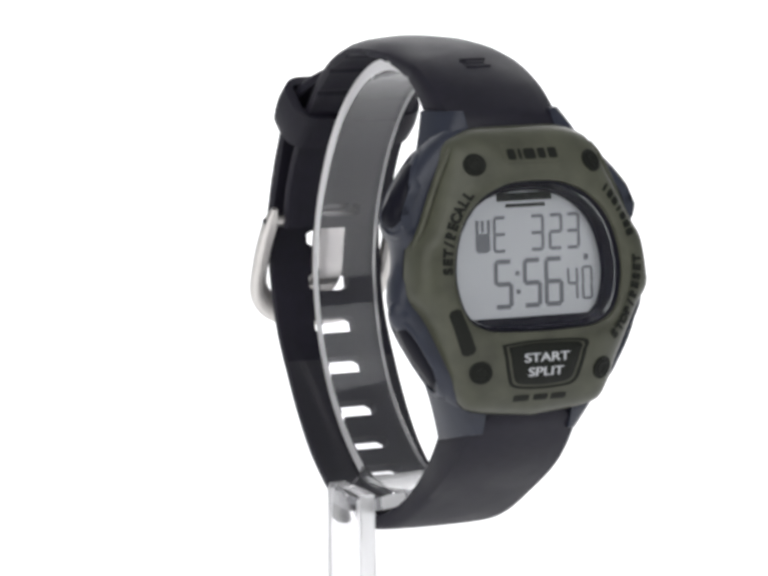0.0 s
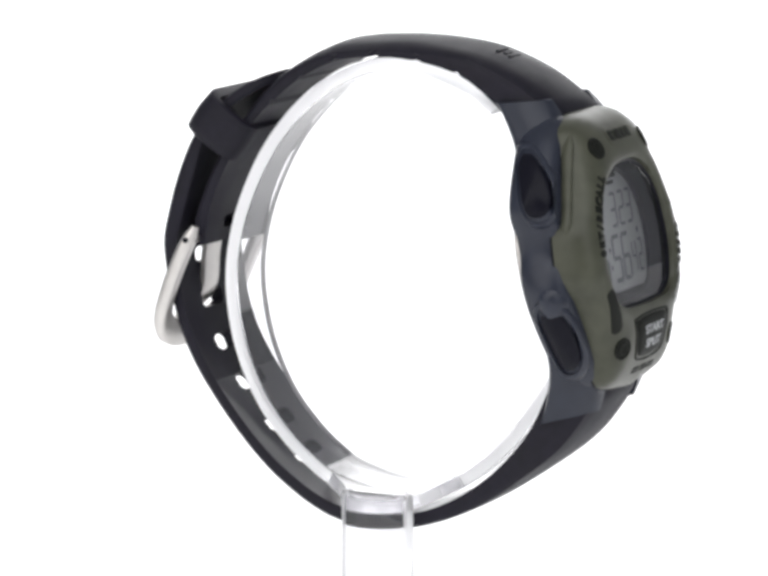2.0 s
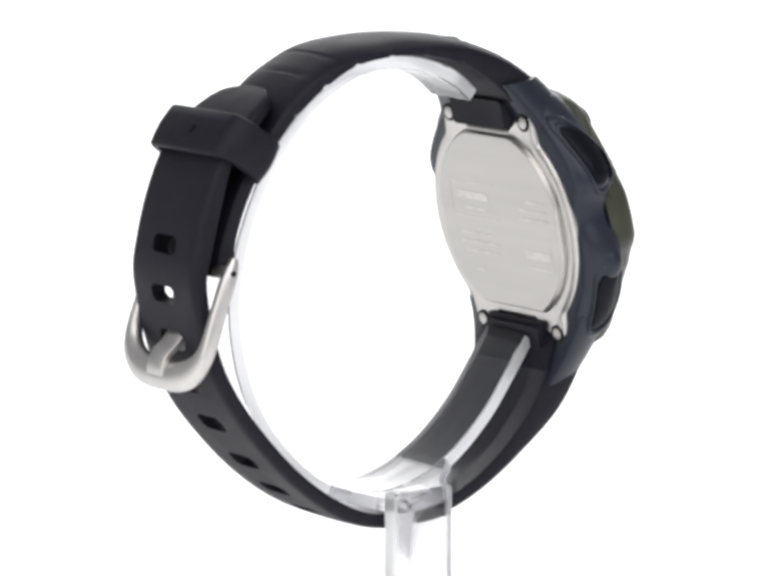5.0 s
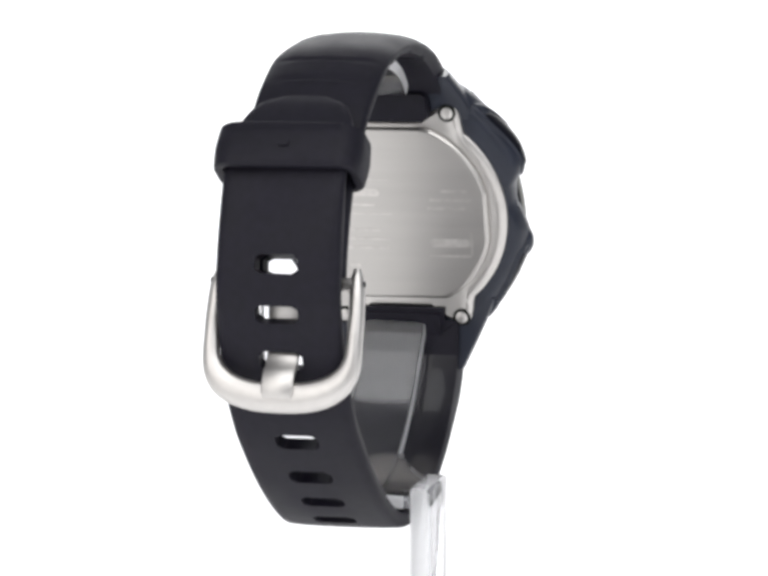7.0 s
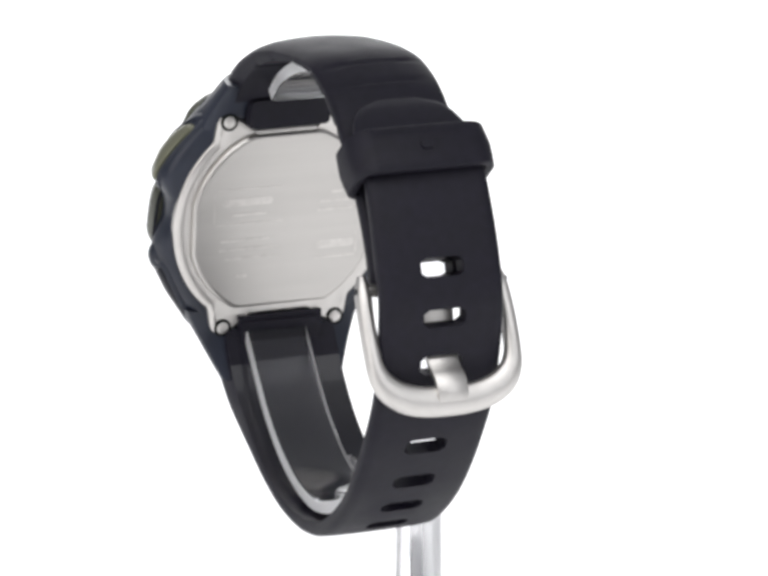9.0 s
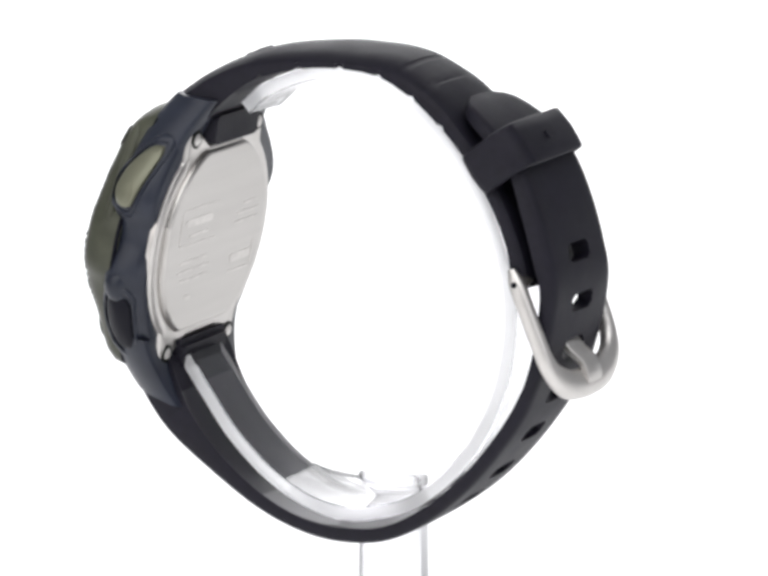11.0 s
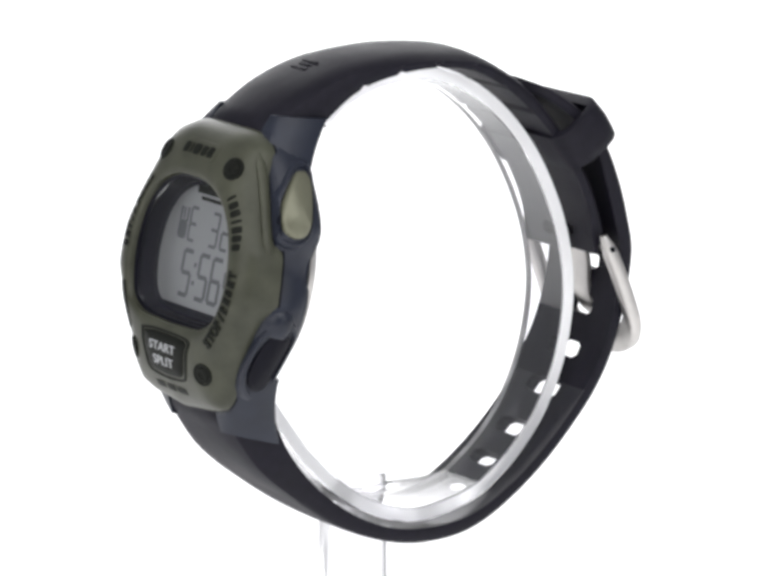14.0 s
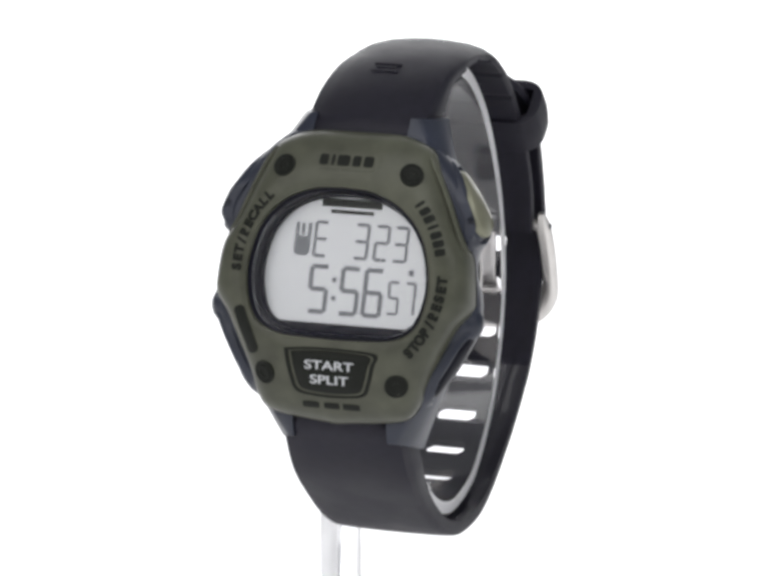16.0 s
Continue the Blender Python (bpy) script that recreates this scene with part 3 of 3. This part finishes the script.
LOWER = [(-37.9, -12.6, 8.6, 7.25, 0.85), (-37.7, -17.2, 8.6, 7.3, 0.88), (-36.9, -19.2, 8.3, 9.3, 0.88), (-31.4, -26.4, 6.2, 9.6, 0.9), (-23.4, -32.6, 3.7, 9.4, 0.9), (-15.4, -37.6, 2.8, 9.3, 0.9), (-7.7, -40.5, 2.5, 9.3, 0.9),
         (-0.3, -41.4, 2.6, 9.3, 0.9), (7.6, -40.2, 2.5, 9.3, 0.9), (15.5, -35.7, 2.3, 9.4, 0.9), (22.9, -29.0, 2.2, 9.5, 0.9), (30.2, -19.7, 2.2, 9.6, 0.9), (34.1, -11.3, 2.1, 9.6, 0.9),
         (36.5, -0.3, 2.5, 9.6, 0.9), (35.65, 6.4, 2.9, 9.6, 0.9), (33.5, 13.6, 2.8, 9.5, 0.9), (30.5, 19.6, 2.0, 9.4, 0.9), (26.5, 24.0, 2.0, 9.2, 0.9), (22.6, 26.9, 1.9, 7.8, 0.9), (20.6, 28.0, 1.8, 5.8, 0.9),
         (19.6, 28.4, 1.6, 3.4, 0.9)]


def arc_at(rows, y, z):
    d = spline(rows, 900)[:, :2]
    i = int(np.argmin(np.hypot(d[:, 0] - y, d[:, 1] - z)))
    return float(length(rows) * i / 899)


def straps():
    ribs = [arc_at(UPPER, -14.0, 33.9) + 7.2 * k for k in range(6)]
    up = part("upper_strap", twisted(strap_sheet(UPPER, [arc_at(UPPER, 31.9, 4.8)], notches=ribs, grooves=[arc_at(UPPER, y, z) for y, z in ((10.2, 32.8), (14.4, 30.4))])), RUBBER, watch, "black resin strap that carries the buckle", angle=24)
    holes = [arc_at(LOWER, y, z) for y, z in ((35.9, 5.7), (36.3, -1.9), (35.0, -9.2), (32.0, -16.2), (28.0, -22.7), (22.6, -29.1), (17.3, -34.1), (11.5, -38.3))]
    low = part("lower_strap", twisted(strap_sheet(LOWER, holes)), RUBBER, watch, "black resin strap with slotted holes", angle=50)
    # inside of the lower strap: smoother rubber only low down, bounded to fit its sheen
    low.data.materials.append(SMOOTH_RUBBER)
    for f in low.data.polygons:
        if abs(f.normal.x) < 0.3 and f.center.z < -0.020 and f.normal.y * f.center.y + f.normal.z * f.center.z < 0:
            f.material_index = 1
    # blocks of the strap ends between the ears of the case back
    for sv in (1, -1):
        bm = bmesh.new()
        pts = rounded(14.0, 4.6, 0.8, 0, sv * 18.6, 3)
        loft(bm, [[(*q, 2.5) for q in pts], [(*q, -1.4) for q in pts], [(q[0] * 0.96, q[1], -2.2) for q in pts]])
        part("strap_end", bm, RUBBER, watch, "black strap end held by a spring bar", m=CASE)
    # embossed mark on the upper strap: plain bars
    for s, w in ((0.0, 4.2), (1.1, 3.0), (2.2, 4.2)):
        y, z = -19.0 + s * 0.9, 32.45 + s * 0.36
        bm = bmesh.new()
        loft(bm, [[(a, y + b * 0.93 - c * 0.36, z + b * 0.36 + c * 0.93) for a, b in rounded(w, 0.5, 0.2, n=2)] for c in (-0.3, 0.12)])
        part("embossed_bar", bm, RUBBER, up)


def keeper():
    bm = bmesh.new()
    c, along, out = Vector((0, 26.4, 20.0)), Vector((0, 0.60, -0.80)), Vector((0, 0.80, 0.60))
    loops = []
    for s, grow in ((-3.4, -0.25), (-3.2, 0.05), (-1.5, 0.2), (0, 0.3), (1.8, 0.2), (3.2, 0.05), (3.4, -0.25)):
        loop = []
        for k, (a, b) in enumerate(rounded(22.3 + 2 * grow, 9.4 + 2 * grow, 3.4, n=6)):
            bulge = 0.5 * (1 - (a / 11.5) ** 2) if b > 0 else 0.0
            sag = 0.9 * (1 - (a / 11.5) ** 2) if b > 0 and s > 0 else 0.0
            loop.append(c + Vector((a + 0.6, 0, 0)) + out * (b + bulge) + along * (s + sag))
        loops.append(loop)
    hole = [c + Vector((a + 0.6, 0, 0)) + out * b for a, b in rounded(19.4, 6.0, 0.8, n=6)]
    loops += [[p + along * 3.4 for p in hole], [p - along * 3.4 for p in hole]]
    loft(bm, loops, ring=True)
    loop = part("strap_keeper", bm, RUBBER, watch, "black rubber keeper loop", angle=50)
    mark = bmesh.new()
    spot = c + Vector((0.6, 0, 0)) + out * 5.45 + along * 0.2
    loft(mark, [[spot + Vector((a, 0, 0)) + along * b + out * q for a, b in rounded(1.7, 1.3, 0.3, n=2)] for q in (-0.3, 0.07)])
    part("embossed_mark", mark, RUBBER, loop)


def buckle():
    top = tagged(new("buckle"), "satin steel pin buckle")
    top.parent = watch

    def place(x, d, n):
        y, z = 30.9 + 0.44 * d - 0.0050 * d * d, 2.1 - 0.955 * d
        return (x + 0.5, y + 0.96 * n, z + 0.30 * n)
    outer, inner = [], []
    for k in range(41):
        t = k / 40 * 2 - 1                       # -1 left arm, 0 bottom, 1 right arm
        if abs(t) > 0.6:
            d = 10.0 - (abs(t) - 0.6) / 0.4 * 12.2
            sg = math.copysign(1, t)
            hw = 12.2 - 0.5 * max(0, (6 - d) / 8) ** 1.5
            outer.append((sg * hw, d))
            inner.append((sg * (hw - 2.2), min(d, 8.6)))
        else:
            a = t / 0.6 * math.pi / 2
            ex = 2.6
            outer.append((math.copysign(abs(math.sin(a)) ** (2 / ex) * 12.2, a), 10.0 + 9.2 * abs(math.cos(a)) ** (2 / ex)))
            inner.append((math.copysign(abs(math.sin(a)) ** (2 / ex) * 10.0, a), 8.6 + 6.2 * abs(math.cos(a)) ** (2 / ex)))
    bm = bmesh.new()
    loops = []
    for k, ((ox, od), (ix, di)) in enumerate(zip(outer, inner)):
        slim = {0: 0.45, 1: 0.85}.get(min(k, 40 - k), 1.0)          # the arms end in rounded eyes
        loops.append([place(ix + (ox - ix) * (0.5 + (f - 0.5) * slim), di + (od - di) * f, n * 1.15 * slim) for f, n in ((0, -0.6), (0, 0.5), (0.15, 0.85), (0.5, 1.1), (0.85, 0.85), (1, 0.4), (1, -0.6), (0.8, -1), (0.2, -1))])
    loft(bm, loops)
    part("frame", twisted(bm), STEEL_BUCKLE, top, "satin steel buckle frame", angle=60)
    bm = bmesh.new()
    loft(bm, [[(x + 0.5, 30.9 + a, 2.1 + b) for a, b in disc(0.9, 16)] for x in (-11.3, 11.3)])
    part("bar", twisted(bm), STEEL_BUCKLE, top, "steel bar")
    # black discs at the bar's ends stand in for the shaded pin holes
    for sx in (-1, 1):
        bm = bmesh.new()
        loft(bm, [[(0.5 + sx * x, 30.9 + a, 2.1 + b) for a, b in disc(0.45, 14)] for x in (11.3, 11.98)])
        part("pin_hole_disc", twisted(bm), BLACK, top, "black disc drawn for the shaded pin hole")
    path = spline([(31.9, 3.2), (32.8, -1.5), (33.2, -6.4), (34.9, -9.2), (36.9, -10.8), (37.8, -12.6), (37.9, -13.9)], 22)
    tang = np.gradient(path, axis=0)
    tang /= np.linalg.norm(tang, axis=1)[:, None]
    bm = bmesh.new()
    loops = []
    for i, ((y, z), (ty, tz)) in enumerate(zip(path, tang)):
        hw = 2.4 if i < 21 else 2.15
        ny, nz = -tz, ty
        loops.append([(x + 0.5, y + ny * n, z + nz * n) for x, n in ((-hw, -0.35), (-hw, 0.35), (-hw + 0.3, 0.55), (hw - 0.3, 0.55), (hw, 0.35), (hw, -0.35), (hw - 0.3, -0.55), (-hw + 0.3, -0.55))])
    loft(bm, loops)
    part("tongue", twisted(bm), STEEL_BUCKLE, top, "flat steel buckle tongue", angle=50)


case_body()
bezel()
bezel_details()
bezel_trim()
start_button()
push_button(-1, UPPER_KEY, BLACK, "black push button", 0.45, -0.05)
push_button(1, UPPER_KEY, OLIVE_KEY, "pale olive push button", 0.7)
push_button(-1, LOWER_KEY, BLACK, "black push button", 0.35, -0.05)
push_button(1, LOWER_KEY, BLACK, "black push button", 0.35)
hood(-1)
hood(1)
display()
case_back()
straps()
keeper()
buckle()

# ---- the acrylic stand ----
stand = tagged(new("display_stand"), "clear acrylic watch stand with an open cuff and flat post", "display stand")
RING = [(-18.6, 25.4), (-14.6, 28.6), (-7.5, 31.3), (0, 31.9), (7.4, 29.8), (14.6, 24.8), (20.8, 17.4), (25.2, 8.6), (27.4, 0.6), (27.8, -7.0), (26.2, -15.8), (22.8, -23.6), (18.6, -29.2), (14.0, -33.4),
        (9.0, -36.4), (0, -38.4), (-7.5, -37.2), (-15, -33.2), (-21.4, -27.4), (-25.8, -21.6), (-28.6, -17.6), (-29.8, -15.9)]


def frost(ob, chosen, edge):
    """Sawn edges of the acrylic are matt."""
    ob.data.materials.append(edge)
    for f in ob.data.polygons:
        if chosen(f.normal, f.center):
            f.material_index = 1


def acrylic_stand():
    pts_ring = spline(RING, 170)
    tang = np.gradient(pts_ring, axis=0)
    tang /= np.linalg.norm(tang, axis=1)[:, None]
    bm = bmesh.new()
    loops = []
    for (y, z), (ty, tz) in zip(pts_ring, tang):
        ny, nz = tz, -ty
        if ny * y + nz * z > 0:
            ny, nz = -ny, -nz
        loops.append([(x, y + ny * n, z + nz * n) for x, n in ((1.1, 0.15), (1.25, 0.0), (11.25, 0.0), (11.4, 0.15), (11.4, 2.05), (11.25, 2.2), (1.25, 2.2), (1.1, 2.05))])
    loft(bm, loops)
    frost(part("cuff", bm, ACRYLIC, stand, angle=40), lambda n, c: abs(n.x) > 0.9, FROSTED)
    # flat post beside the strap, joined to the cuff by a short tab
    bm = bmesh.new()
    pts = rounded(10.9, 18.8, 0.5, -1.75, -43.9, 2)
    small = rounded(10.2, 18.1, 0.5, -1.75, -43.9, 2)
    loft(bm, [[(x, a, b) for a, b in q] for x, q in ((-8.2, small), (-7.85, pts), (-5.35, pts), (-5.0, small))])
    flare = []
    for (y, z), (ty, tz) in zip(pts_ring, tang):
        off = abs(y + 1.75)
        if z < 0 and off < 12:
            ny, nz = (tz, -ty) if tz * y - ty * z < 0 else (-tz, ty)
            lo = float(np.interp(off, (0, 5.4, 6.2, 7.5, 9, 10.5, 12), (-5.05, -5.05, -4.6, -3.0, -1.4, -0.2, 0.6)))
            flare.append([(x, y + ny * n, z + nz * n) for x, n in ((lo, 0.1), (1.08, 0.1), (1.08, 2.1), (lo, 2.1))])
    loft(bm, flare)
    frost(part("post", bm, ACRYLIC, stand, angle=40), lambda n, c: abs(n.y) > 0.6, FROSTED)
    bm = bmesh.new()
    base = rounded(40, 36, 4, -1.7, -1.7, 6)
    loft(bm, [[(*q, z) for q in base] for z in (-LIFT / MM, -LIFT / MM + 0.3, -53.6, -53.3)])
    part("base", bm, ACRYLIC, stand, angle=40)


acrylic_stand()


# ---- the turning ----
def motions():
    rows_watch, rows_stand = [], []
    for k in range(33):
        t = k * 0.5
        turn = pose(0, 0, LIFT, 0, 0, TURN0 + SPEED * t)
        rows_watch.append((t, turn @ pose(0.0056, 0, 0, 0, 1.3, 0)))
        rows_stand.append((t, turn))
    walk(watch, rows_watch)
    walk(stand, rows_stand)
    # the seconds count up from 40: segments that are off hide below the face
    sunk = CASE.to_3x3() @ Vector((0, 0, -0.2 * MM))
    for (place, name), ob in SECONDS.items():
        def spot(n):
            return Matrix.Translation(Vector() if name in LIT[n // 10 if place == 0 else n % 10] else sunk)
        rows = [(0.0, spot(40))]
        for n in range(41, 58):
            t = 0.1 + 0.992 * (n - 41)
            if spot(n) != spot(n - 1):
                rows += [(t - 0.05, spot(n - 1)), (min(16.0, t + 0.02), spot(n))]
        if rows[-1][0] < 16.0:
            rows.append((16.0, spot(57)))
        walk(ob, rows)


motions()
